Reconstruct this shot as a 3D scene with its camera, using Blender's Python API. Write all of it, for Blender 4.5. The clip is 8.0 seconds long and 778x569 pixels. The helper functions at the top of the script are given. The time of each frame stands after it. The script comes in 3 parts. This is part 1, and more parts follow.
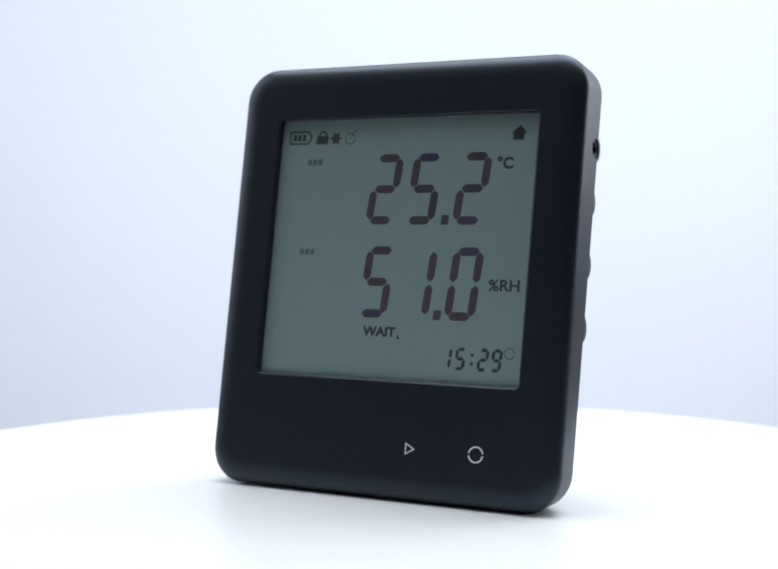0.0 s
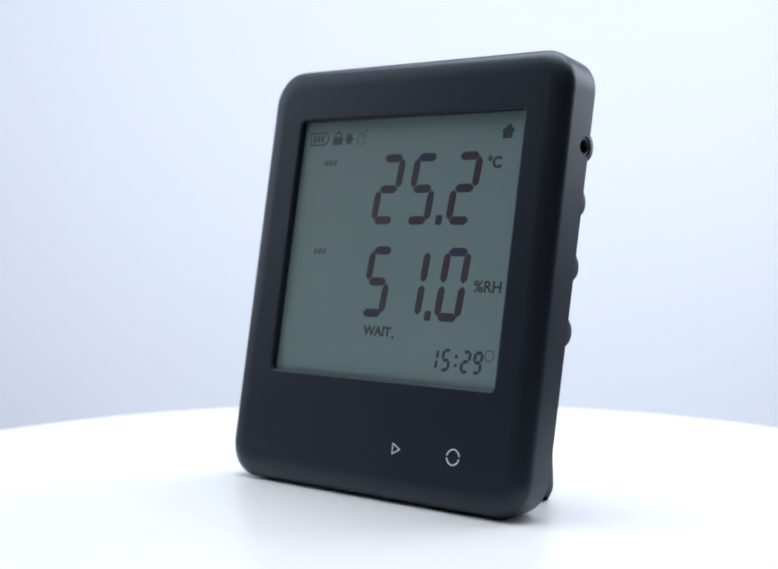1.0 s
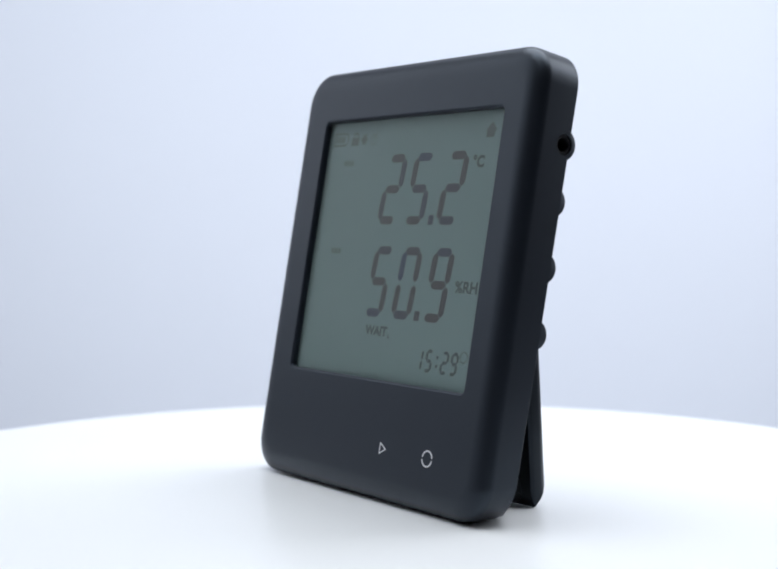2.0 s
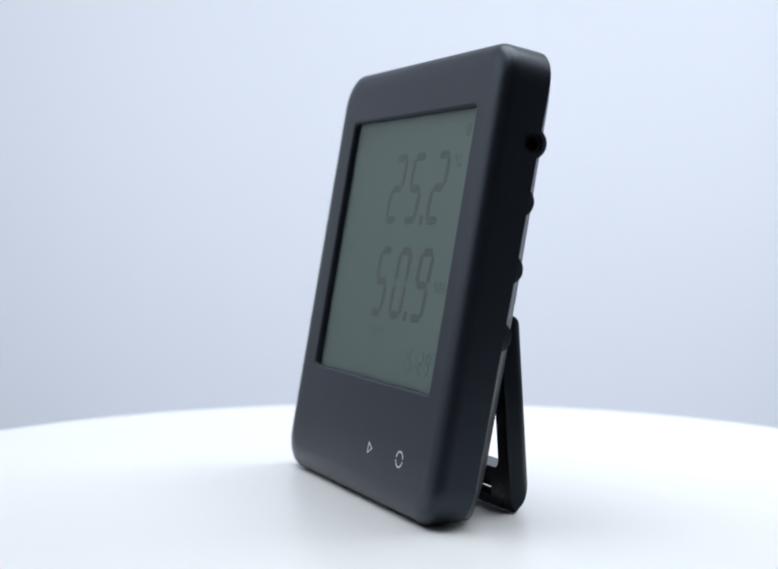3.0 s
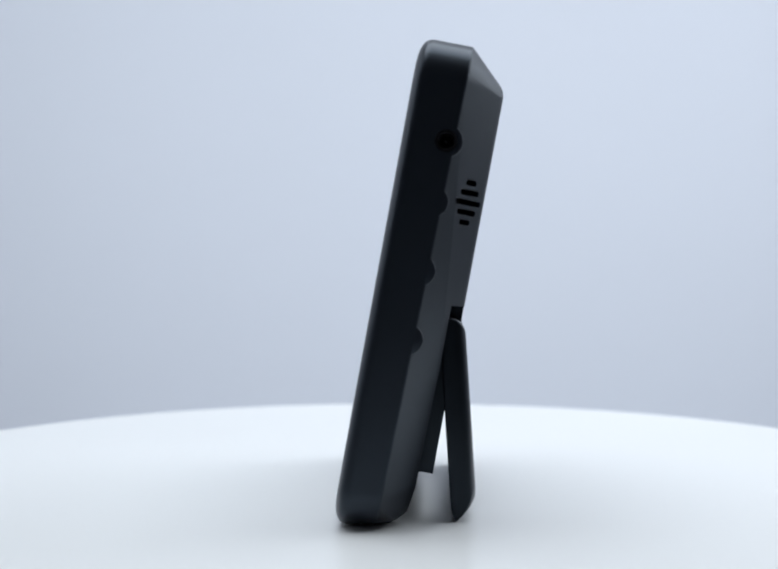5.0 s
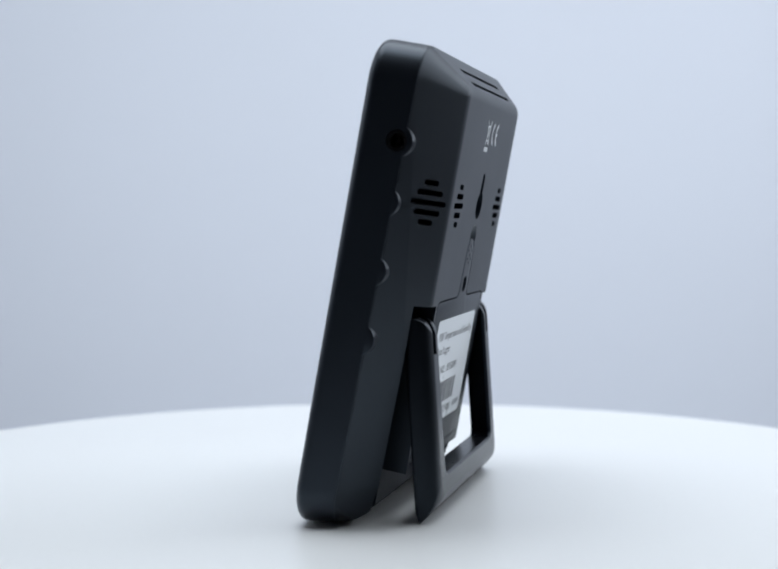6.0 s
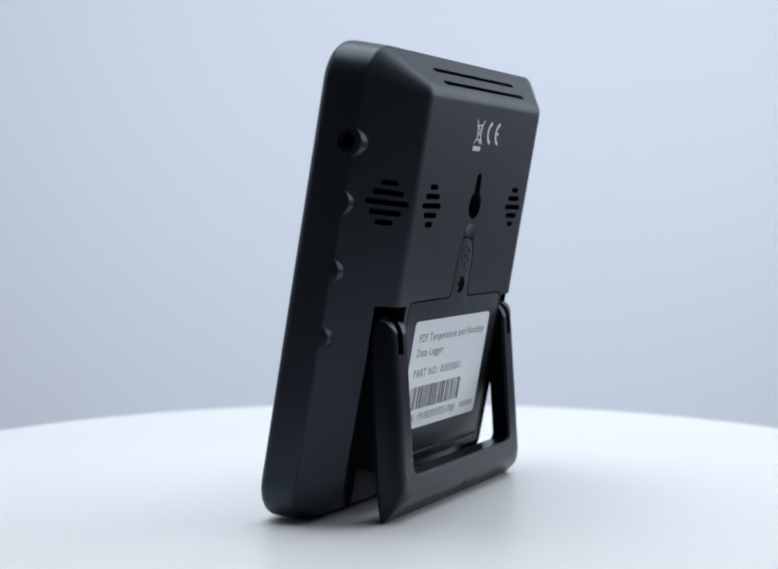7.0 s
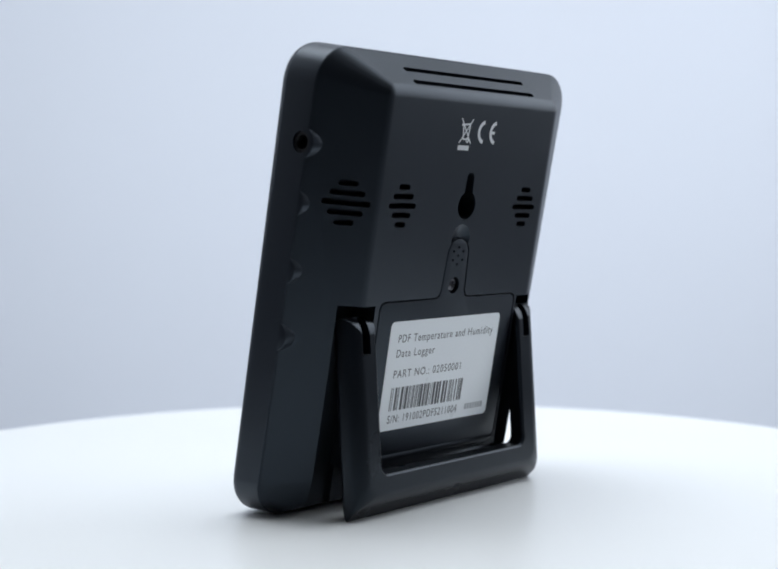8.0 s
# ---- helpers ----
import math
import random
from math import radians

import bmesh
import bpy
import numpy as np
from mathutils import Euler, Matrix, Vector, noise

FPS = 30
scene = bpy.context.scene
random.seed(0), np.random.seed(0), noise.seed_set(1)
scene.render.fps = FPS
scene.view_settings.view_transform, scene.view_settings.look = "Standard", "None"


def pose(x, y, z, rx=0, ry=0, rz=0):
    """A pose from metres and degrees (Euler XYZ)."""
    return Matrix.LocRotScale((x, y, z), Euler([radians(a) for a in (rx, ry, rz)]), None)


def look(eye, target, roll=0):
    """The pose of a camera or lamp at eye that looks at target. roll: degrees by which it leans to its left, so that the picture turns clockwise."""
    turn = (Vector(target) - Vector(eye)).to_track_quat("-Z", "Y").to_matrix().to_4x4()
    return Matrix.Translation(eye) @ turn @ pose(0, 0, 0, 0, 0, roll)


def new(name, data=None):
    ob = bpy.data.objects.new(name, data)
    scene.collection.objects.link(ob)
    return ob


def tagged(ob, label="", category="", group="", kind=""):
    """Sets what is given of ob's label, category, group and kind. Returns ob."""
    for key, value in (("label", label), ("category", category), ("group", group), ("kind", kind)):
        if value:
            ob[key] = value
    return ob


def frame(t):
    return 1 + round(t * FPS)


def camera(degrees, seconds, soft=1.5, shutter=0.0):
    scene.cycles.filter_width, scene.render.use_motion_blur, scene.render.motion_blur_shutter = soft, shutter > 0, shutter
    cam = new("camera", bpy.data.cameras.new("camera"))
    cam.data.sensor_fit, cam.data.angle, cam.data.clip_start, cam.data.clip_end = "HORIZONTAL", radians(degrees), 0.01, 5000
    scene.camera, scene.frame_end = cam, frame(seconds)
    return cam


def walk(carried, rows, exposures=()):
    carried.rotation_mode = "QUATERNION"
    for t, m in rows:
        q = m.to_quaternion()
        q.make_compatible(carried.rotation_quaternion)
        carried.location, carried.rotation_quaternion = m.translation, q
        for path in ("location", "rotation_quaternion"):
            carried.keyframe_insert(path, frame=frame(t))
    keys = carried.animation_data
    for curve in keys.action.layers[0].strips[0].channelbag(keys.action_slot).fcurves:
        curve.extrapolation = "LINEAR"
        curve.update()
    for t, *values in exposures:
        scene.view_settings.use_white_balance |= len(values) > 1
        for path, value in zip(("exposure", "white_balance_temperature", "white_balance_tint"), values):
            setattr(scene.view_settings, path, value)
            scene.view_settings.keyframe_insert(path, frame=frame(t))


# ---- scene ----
cam = camera(31.42, 8.0, soft=2.0)
EYE = Vector((0.0, -0.39165, 0.07811))
PITCH, YAW = 0.05057, -0.0075
AIM = EYE + Vector((math.sin(YAW) * math.cos(PITCH), math.cos(YAW) * math.cos(PITCH), -math.sin(PITCH)))
walk(cam, [(0.0, look(EYE, AIM)), (8.0, look(EYE, AIM))],
     exposures=[(0.0, 0.74, 6525, 12), (1.0, 0.68, 6525, 12), (1.5, 0.61, 6525, 12), (3.0, 0.47, 6560, 11), (3.5, 0.40, 6540, 10), (4.5, 0.26, 6500, 10),
                (6.5, 0.23, 6450, 10), (7.0, 0.26, 6450, 10), (8.0, 0.38, 6500, 10)])
cam.data.dof.use_dof = True
cam.data.dof.focus_distance = 0.375
cam.data.dof.aperture_fstop = 14.0

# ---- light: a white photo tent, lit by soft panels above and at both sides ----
world = bpy.data.worlds.new("world")
scene.world = world
world.use_nodes = True
world.node_tree.nodes["Background"].inputs[0].default_value = (0.55, 0.62, 0.75, 1)
world.node_tree.nodes["Background"].inputs[1].default_value = 0.05


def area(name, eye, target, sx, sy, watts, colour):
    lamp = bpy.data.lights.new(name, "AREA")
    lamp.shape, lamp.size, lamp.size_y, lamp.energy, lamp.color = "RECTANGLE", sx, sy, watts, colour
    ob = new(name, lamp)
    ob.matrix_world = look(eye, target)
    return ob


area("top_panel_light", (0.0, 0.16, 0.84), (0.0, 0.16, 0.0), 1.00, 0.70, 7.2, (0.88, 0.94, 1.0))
# unseen lamp added behind the cloth to brighten the middle of the backdrop
area("backdrop_fill_light", (0.04, 1.40, 0.10), (0.04, 0.80, 0.10), 1.10, 0.60, 5.5, (0.86, 0.92, 1.0))
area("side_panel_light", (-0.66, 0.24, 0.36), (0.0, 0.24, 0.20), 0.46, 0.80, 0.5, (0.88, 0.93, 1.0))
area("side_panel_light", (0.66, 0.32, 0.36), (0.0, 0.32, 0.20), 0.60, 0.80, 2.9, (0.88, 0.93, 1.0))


# ---- materials ----
def nodes_of(name):
    m = bpy.data.materials.new(name)
    m.use_nodes = True
    n = m.node_tree.nodes
    return m, n, m.node_tree.links, n["Principled BSDF"]


def surface(name, colour, rough, spread=0.08, scale=900.0, bump=0.0, stain=60.0, metal=0.0, spec=0.5, rough_spread=0.08, sheen=None):
    """A plain surface with grain and slow unevenness in colour, gloss and relief."""
    m, n, l, b = nodes_of(name)
    tc = n.new("ShaderNodeTexCoord")
    fine, slow = n.new("ShaderNodeTexNoise"), n.new("ShaderNodeTexNoise")
    fine.inputs["Scale"].default_value, fine.inputs["Detail"].default_value = scale, 3
    slow.inputs["Scale"].default_value, slow.inputs["Detail"].default_value = stain, 4
    l.new(tc.outputs["Object"], fine.inputs["Vector"])
    l.new(tc.outputs["Object"], slow.inputs["Vector"])
    mix = n.new("ShaderNodeMix")
    mix.inputs[0].default_value = 0.5
    l.new(fine.outputs["Fac"], mix.inputs[2])
    l.new(slow.outputs["Fac"], mix.inputs[3])
    ramp = n.new("ShaderNodeValToRGB")
    ramp.color_ramp.elements[0].position, ramp.color_ramp.elements[1].position = 0.3, 0.7
    ramp.color_ramp.elements[0].color = (*[c * (1 - spread) for c in colour], 1)
    ramp.color_ramp.elements[1].color = (*[min(1, c * (1 + spread)) for c in colour], 1)
    l.new(mix.outputs[0], ramp.inputs[0])
    l.new(ramp.outputs[0], b.inputs["Base Color"])
    gloss = n.new("ShaderNodeMapRange")
    gloss.inputs[1].default_value, gloss.inputs[2].default_value = 0.3, 0.7
    gloss.inputs[3].default_value, gloss.inputs[4].default_value = rough - rough_spread, rough + rough_spread
    l.new(slow.outputs["Fac"], gloss.inputs[0])
    l.new(gloss.outputs[0], b.inputs["Roughness"])
    b.inputs["Metallic"].default_value = metal
    b.inputs["Specular IOR Level"].default_value = spec
    if sheen:
        b.inputs["Specular Tint"].default_value = (*sheen, 1)
    if bump:
        bp = n.new("ShaderNodeBump")
        bp.inputs["Strength"].default_value, bp.inputs["Distance"].default_value = bump, 0.0002
        l.new(fine.outputs["Fac"], bp.inputs["Height"])
        l.new(bp.outputs[0], b.inputs["Normal"])
    return m


def pane_material():
    m, n, l, b = nodes_of("clear_pane")
    clear, shine, mix, weight = (n.new("ShaderNodeBsdfTransparent"), n.new("ShaderNodeBsdfGlossy"),
                                 n.new("ShaderNodeMixShader"), n.new("ShaderNodeLayerWeight"))
    shine.inputs["Roughness"].default_value = 0.12
    weight.inputs["Blend"].default_value = 0.5
    power, scale = n.new("ShaderNodeMath"), n.new("ShaderNodeMath")
    power.operation, power.inputs[1].default_value = "POWER", 9.0
    scale.operation, scale.inputs[1].default_value, scale.inputs[2].default_value = "MULTIPLY_ADD", 0.95, 0.006
    l.new(weight.outputs["Facing"], power.inputs[0])
    l.new(power.outputs[0], scale.inputs[0])
    l.new(scale.outputs[0], mix.inputs[0])
    l.new(clear.outputs[0], mix.inputs[1])
    l.new(shine.outputs[0], mix.inputs[2])
    l.new(mix.outputs[0], n["Material Output"].inputs[0])
    return m


def lcd_material(name, dark, tinted, start, end, most):
    """Liquid crystal behind its polariser: dull colour head-on, and the polariser's own grey gloss seen aslant."""
    m, n, l, b = nodes_of(name)
    info, ramp = n.new("ShaderNodeObjectInfo"), n.new("ShaderNodeValToRGB")
    ramp.color_ramp.elements[0].color, ramp.color_ramp.elements[1].color = (*dark, 1), (*tinted, 1)
    ramp.color_ramp.elements[0].position, ramp.color_ramp.elements[1].position = 0.45, 1.0
    l.new(info.outputs["Random"], ramp.inputs[0])
    base, shine, mix = n.new("ShaderNodeBsdfDiffuse"), n.new("ShaderNodeBsdfGlossy"), n.new("ShaderNodeMixShader")
    l.new(ramp.outputs[0], base.inputs["Color"])
    shine.inputs["Color"].default_value = (0.185, 0.218, 0.202, 1)
    shine.inputs["Roughness"].default_value = 0.5
    weight, rng = n.new("ShaderNodeLayerWeight"), n.new("ShaderNodeMapRange")
    weight.inputs["Blend"].default_value = 0.5
    rng.inputs[1].default_value, rng.inputs[2].default_value, rng.inputs[4].default_value = start, end, most
    l.new(weight.outputs["Facing"], rng.inputs[0])
    l.new(rng.outputs[0], mix.inputs[0])
    l.new(base.outputs[0], mix.inputs[1])
    l.new(shine.outputs[0], mix.inputs[2])
    l.new(mix.outputs[0], n["Material Output"].inputs[0])
    return m


BLACK = surface("black_plastic", (0.0128, 0.0149, 0.0208), 0.36, 0.05, 2600, 0.03, 70, spec=0.50, rough_spread=0.010, sheen=(0.68, 0.83, 1.0))
BLACK_BACK = surface("black_plastic_back", (0.0052, 0.0062, 0.0092), 0.40, 0.10, 2600, 0.10, 60, spec=0.58, rough_spread=0.010, sheen=(0.68, 0.83, 1.0))
STAND = surface("black_plastic_stand", (0.0036, 0.0043, 0.0062), 0.28, 0.10, 2600, 0.06, 80, spec=0.36, rough_spread=0.010, sheen=(0.68, 0.83, 1.0))
HOLLOW = surface("dark_hollow", (0.004, 0.004, 0.005), 0.7, 0.1)
RUBBER = surface("jack_black", (0.007, 0.007, 0.009), 0.35, 0.1)
LCD = lcd_material("lcd_panel", (0.211, 0.291, 0.288), (0.211, 0.291, 0.288), 0.20, 0.76, 0.95)
PANE = pane_material()
SEGMENT = lcd_material("lcd_segment", (0.078, 0.065, 0.074), (0.056, 0.059, 0.112), 0.22, 0.71, 1.0)
SMALL = lcd_material("lcd_small_mark", (0.054, 0.064, 0.068), (0.048, 0.056, 0.078), 0.14, 0.62, 1.0)
FAINT = lcd_material("lcd_faint_mark", (0.105, 0.142, 0.135), (0.092, 0.125, 0.122), 0.20, 0.60, 1.0)
PRINT = surface("white_print", (0.78, 0.80, 0.82), 0.5, 0.08, 1200)
PAPER = surface("label_paper", (0.84, 0.875, 0.90), 0.32, 0.03, 1500, 0.02, 40)
INK = surface("label_ink", (0.10, 0.103, 0.11), 0.5, 0.2, 1500)
PALE_INK = surface("label_pale_ink", (0.42, 0.44, 0.46), 0.5, 0.2, 1500)
STEEL = surface("screw_steel", (0.09, 0.09, 0.10), 0.35, 0.2, 1500, metal=1.0)
PLATTER = surface("platter_white", (0.82, 0.83, 0.825), 0.34, 0.006, 500, 0.0, 9, rough_spread=0.01)
CLOTH = surface("backdrop_white", (0.775, 0.81, 0.875), 0.95, 0.02, 400, 0.05, 4, spec=0.1)
FABRIC = surface("tent_fabric", (0.76, 0.77, 0.79), 0.95, 0.02, 400, 0.05, 4, spec=0.1)
TABLE = surface("table_grey", (0.18, 0.185, 0.20), 0.6, 0.03, 300, 0.02, 6)


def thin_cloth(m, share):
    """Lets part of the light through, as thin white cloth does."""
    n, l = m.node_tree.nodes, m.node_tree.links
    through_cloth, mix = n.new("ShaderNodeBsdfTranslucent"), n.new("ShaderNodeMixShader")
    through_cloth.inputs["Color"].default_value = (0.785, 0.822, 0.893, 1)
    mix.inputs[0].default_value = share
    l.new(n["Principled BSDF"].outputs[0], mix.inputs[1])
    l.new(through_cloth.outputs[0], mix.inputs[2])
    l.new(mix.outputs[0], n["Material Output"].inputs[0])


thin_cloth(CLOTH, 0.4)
PAINT = surface("room_paint", (0.44, 0.44, 0.45), 0.9, 0.05, 30, 0.05, 3)

# ---- mesh helpers, in millimetres: u across, v up the face, w back from the face ----
UC = -0.5  # middle of the housing across


def pt(u, v, w):
    return Vector((u, w, v))


def rrect(hu, v0, v1, r, n=6, uc=UC):
    out = []
    for cu, cv, a0 in ((uc + hu - r, v1 - r, 0), (uc - hu + r, v1 - r, 90), (uc - hu + r, v0 + r, 180), (uc + hu - r, v0 + r, 270)):
        for i in range(n + 1):
            a = radians(a0 + 90 * i / n)
            out.append((cu + r * math.cos(a), cv + r * math.sin(a)))
    return out


def loft(bm, rings):
    """A closed skin over rings of equal length, capped at both ends."""
    vs = [[bm.verts.new(p) for p in ring] for ring in rings]
    for a, b in zip(vs, vs[1:]):
        for i in range(len(a)):
            j = (i + 1) % len(a)
            bm.faces.new((a[i], a[j], b[j], b[i]))
    bm.faces.new(vs[0][::-1])
    bm.faces.new(vs[-1])
    return bm


def closed(bm):
    bmesh.ops.recalc_face_normals(bm, faces=bm.faces)
    return bm


def prism(bm, points, way):
    """A flat outline, given in space, drawn out along way."""
    way = Vector(way)
    return loft(bm, [[Vector(p) for p in points], [Vector(p) + way for p in points]])


def slab(bm, outline, w0, w1):
    return prism(bm, [pt(u, v, w0) for u, v in outline], pt(0, 0, w1 - w0))


def ring_of(cu, cv, r, n=24):
    return [(cu + r * math.cos(2 * math.pi * i / n), cv + r * math.sin(2 * math.pi * i / n)) for i in range(n)]


def mesh_of(bm, name="piece"):
    closed(bm)
    me = bpy.data.meshes.new(name)
    bm.to_mesh(me)
    bm.free()
    return me


def baked(me, cutters=(), bevel=0.0, angle=25, segments=3):
    """The mesh with its edges eased and the cutters taken out."""
    ob = new("work", me)
    tools = []
    if bevel:
        mod = ob.modifiers.new("ease", "BEVEL")
        mod.width, mod.segments, mod.limit_method, mod.angle_limit = bevel, segments, "ANGLE", radians(angle)
    for c in cutters:
        tool = new("tool", c)
        tools.append(tool)
        mod = ob.modifiers.new("cut", "BOOLEAN")
        mod.operation, mod.solver, mod.object = "DIFFERENCE", "EXACT", tool
    dg = bpy.context.evaluated_depsgraph_get()
    out = bpy.data.meshes.new_from_object(ob.evaluated_get(dg))
    for o in (ob, *tools):
        bpy.data.objects.remove(o)
    return out


def part(name, shape, material, parent, label="", smooth=32):
    """Links a shape (bmesh or mesh, in mm) as one mesh under parent."""
    me = mesh_of(shape, name) if isinstance(shape, bmesh.types.BMesh) else shape
    me.name = name
    me.transform(Matrix.Scale(0.001, 4))
    me.materials.clear()
    me.materials.append(material)
    me.polygons.foreach_set("use_smooth", [bool(smooth)] * len(me.polygons))
    if smooth:
        me.set_sharp_from_angle(angle=radians(smooth))
    ob = new(name, me)
    ob.parent = parent
    if label:
        ob["label"] = label
    return ob


def letters(body, u0, u1, v0, v1, w, back=False, depth=0.03, bold=0.0, shear=0.0, spacing=1.0):
    """Words fitted between u0 and u1, v0 and v1; read from the back if back."""
    curve = bpy.data.curves.new("words", "FONT")
    curve.space_character = spacing
    curve.body, curve.size, curve.offset, curve.shear, curve.resolution_u = body, 1.0, bold, shear, 4
    ob = new("words", curve)
    me = bpy.data.meshes.new_from_object(ob.evaluated_get(bpy.context.evaluated_depsgraph_get()))
    bpy.data.objects.remove(ob)
    co = np.array([v.co[:] for v in me.vertices])
    lo, hi = co.min(0), co.max(0)
    bm = bmesh.new()
    bm.from_mesh(me)
    for v in bm.verts:
        a, b = (v.co.x - lo[0]) / (hi[0] - lo[0]), (v.co.y - lo[1]) / (hi[1] - lo[1])
        v.co = pt(u0 + a * (u1 - u0), v0 + b * (v1 - v0), w)
    got = bmesh.ops.extrude_face_region(bm, geom=bm.faces[:])
    bmesh.ops.translate(bm, vec=pt(0, 0, -depth if not back else depth), verts=[g for g in got["geom"] if isinstance(g, bmesh.types.BMVert)])
    return bm


# ---- setting: the tent on its table, in a dim room ----
def sheet(name, points_faces, material, label):
    verts, faces = points_faces
    me = bpy.data.meshes.new(name)
    me.from_pydata(verts, [], faces)
    me.materials.append(material)
    me.polygons.foreach_set("use_smooth", [True] * len(me.polygons))
    ob = new(name, me)
    if material is not CLOTH:
        mod = ob.modifiers.new("thick", "SOLIDIFY")
        mod.thickness, mod.offset = 0.003, -1
    return tagged(ob, label, kind="structure")


def strip(profile, across, flip=False):
    """A sheet from a profile of points, drawn across by a vector."""
    n = len(profile)
    verts = [tuple(p) for p in profile] + [tuple(Vector(p) + Vector(across)) for p in profile]
    faces = [(i, i + 1, n + i + 1, n + i) for i in range(n - 1)]
    return verts, [f[::-1] for f in faces] if flip else faces


def box_object(name, lo, hi, material, label, bevel=0.0):
    bm = bmesh.new()
    (x0, y0, z0), (x1, y1, z1) = lo, hi
    prism(bm, [(x0, y0, z0), (x1, y0, z0), (x1, y1, z0), (x0, y1, z0)], (0, 0, z1 - z0))
    me = mesh_of(bm, name)
    me.materials.append(material)
    ob = new(name, me)
    if bevel:
        mod = ob.modifiers.new("ease", "BEVEL")
        mod.width, mod.segments = bevel, 3
    return tagged(ob, label, kind="structure")


FLOOR_Z = -0.16
# white backdrop cloth, hung behind the turntable down to the table
drop = [(-0.9, 0.80, FLOOR_Z + 0.004 + 0.06 * i) for i in range(19)]
sheet("backdrop", strip(drop, (1.8, 0, 0)), CLOTH, "pale white backdrop cloth hung behind the turntable")
sheet("wall_tent_left", strip([(-0.72, -0.12, FLOOR_Z + 0.004), (-0.72, -0.12, 0.95)], (0, 0.91, 0)), FABRIC, "white fabric wall of the photo tent")
sheet("wall_tent_right", strip([(0.72, 0.0, FLOOR_Z + 0.004), (0.72, 0.0, 0.95)], (0, 0.79, 0), True), FABRIC, "white fabric wall of the photo tent")
sheet("ceiling", strip([(-0.72, -0.12, 0.95), (0.72, -0.12, 0.95)], (0, 0.91, 0), True), FABRIC, "white fabric roof of the photo tent")
box_object("table_top", (-1.0, -0.85, FLOOR_Z - 0.035), (1.0, 1.0, FLOOR_Z - 0.004), TABLE, "dark grey table under the photo tent", 0.003)
box_object("floor", (-2.2, -2.2, -0.90), (2.2, 2.2, -0.80), PAINT, "dim grey room floor")
box_object("wall_south", (-2.2, -2.3, -0.80), (2.2, -2.2, 1.75), PAINT, "dim grey room wall")
box_object("wall_north", (-2.2, 2.2, -0.80), (2.2, 2.3, 1.75), PAINT, "dim grey room wall")
box_object("wall_west", (-2.3, -2.3, -0.80), (-2.2, 2.3, 1.75), PAINT, "dim grey room wall")
box_object("wall_east", (2.2, -2.3, -0.80), (2.3, 2.3, 1.75), PAINT, "dim grey room wall")
box_object("ceiling_room", (-2.3, -2.3, 1.75), (2.3, 2.3, 1.85), PAINT, "dim grey room ceiling")


# ---- turntable ----
def turned(profile, n=128):
    """A body of revolution about the upright axis from (radius, height) pairs, in mm."""
    bm = bmesh.new()
    return loft(bm, [[Vector((r * math.cos(2 * math.pi * i / n), r * math.sin(2 * math.pi * i / n), z)) for i in range(n)] for r, z in profile])


turntable = tagged(new("turntable"), "round glossy white photo turntable under the data logger", "turntable")
turntable.location = (0, 0, FLOOR_Z - 0.0007)
TOP = -FLOOR_Z * 1000
part("base", turned([(120, 0.7), (128, 2), (130, 8), (130, TOP - 16), (60, TOP - 15)]), PLATTER, turntable, smooth=40)
platter = part("platter", turned([(150, TOP - 14), (180, TOP - 14), (183.5, TOP - 12.5), (184.6, TOP - 9), (184.6, TOP - 3), (184.2, TOP - 1.2), (183.2, TOP - 0.3), (182, TOP), (20, TOP)]), PLATTER, turntable, smooth=50)

# ---- data logger ----
SU = UC + 0.4  # middle of the stand across
TILT = 10.4
STAND_AT = (-0.00064, -0.01594)
logger = tagged(new("data_logger"), "black plastic temperature and humidity data logger propped on its kickstand", "data logger")

LCD_U0, LCD_U1, LCD_V0, LCD_V1 = -41.1, 41.3, 32.8, 107.9
LU, LH = (LCD_U0 + LCD_U1) / 2, (LCD_U1 - LCD_U0) / 2
HALF, V0, V1, RAD = 54.8, 0.3, 124.3, 10.0


def slant_rim(bm):
    """The rim grows a little deeper towards the top."""
    for v in bm.verts:
        if 8 < v.co.y < 14:
            v.co.y += (v.co.z - 72) * 0.018


def make_front():
    bm = bmesh.new()
    rows = [(0.0, 6.4), (0.06, 5.2), (0.20, 4.0), (0.44, 2.9), (0.82, 1.9), (1.35, 1.05), (2.0, 0.45), (2.8, 0.12), (3.8, 0.0), (9.0, 0.05), (12.3, 0.12), (12.5, 0.3)]
    loft(bm, [[pt(u, v, w) for u, v in rrect(HALF - i, V0 + i + 0.13 * max(0, w - 3), V1 - i, max(RAD - 0.75 * i, 3), 8)] for w, i in rows])
    slant_rim(bm)
    tool = bmesh.new()
    flare = [(-2.0, 0.85), (0.02, 0.7), (0.10, 0.42), (0.30, 0.16), (0.60, 0.03), (0.9, 0.0), (2.9, 0.0)]
    loft(tool, [[pt(u, v, w) for u, v in rrect(LH + i, LCD_V0 - i, LCD_V1 + i, 1.2 + i, 5, LU)] for w, i in flare])
    hole = bmesh.new()
    prism(hole, [Vector((UC + HALF - 6, w, v)) for v, w in ring_of(99.6, 11.0, 2.7)], (12, 0, 0))
    me = baked(mesh_of(bm), [mesh_of(tool), mesh_of(hole)])
    return part("front_housing", me, BLACK, logger, "satin black front bezel with rounded edges", 24)


make_front().modifiers.new("normals", "WEIGHTED_NORMAL").keep_sharp = True


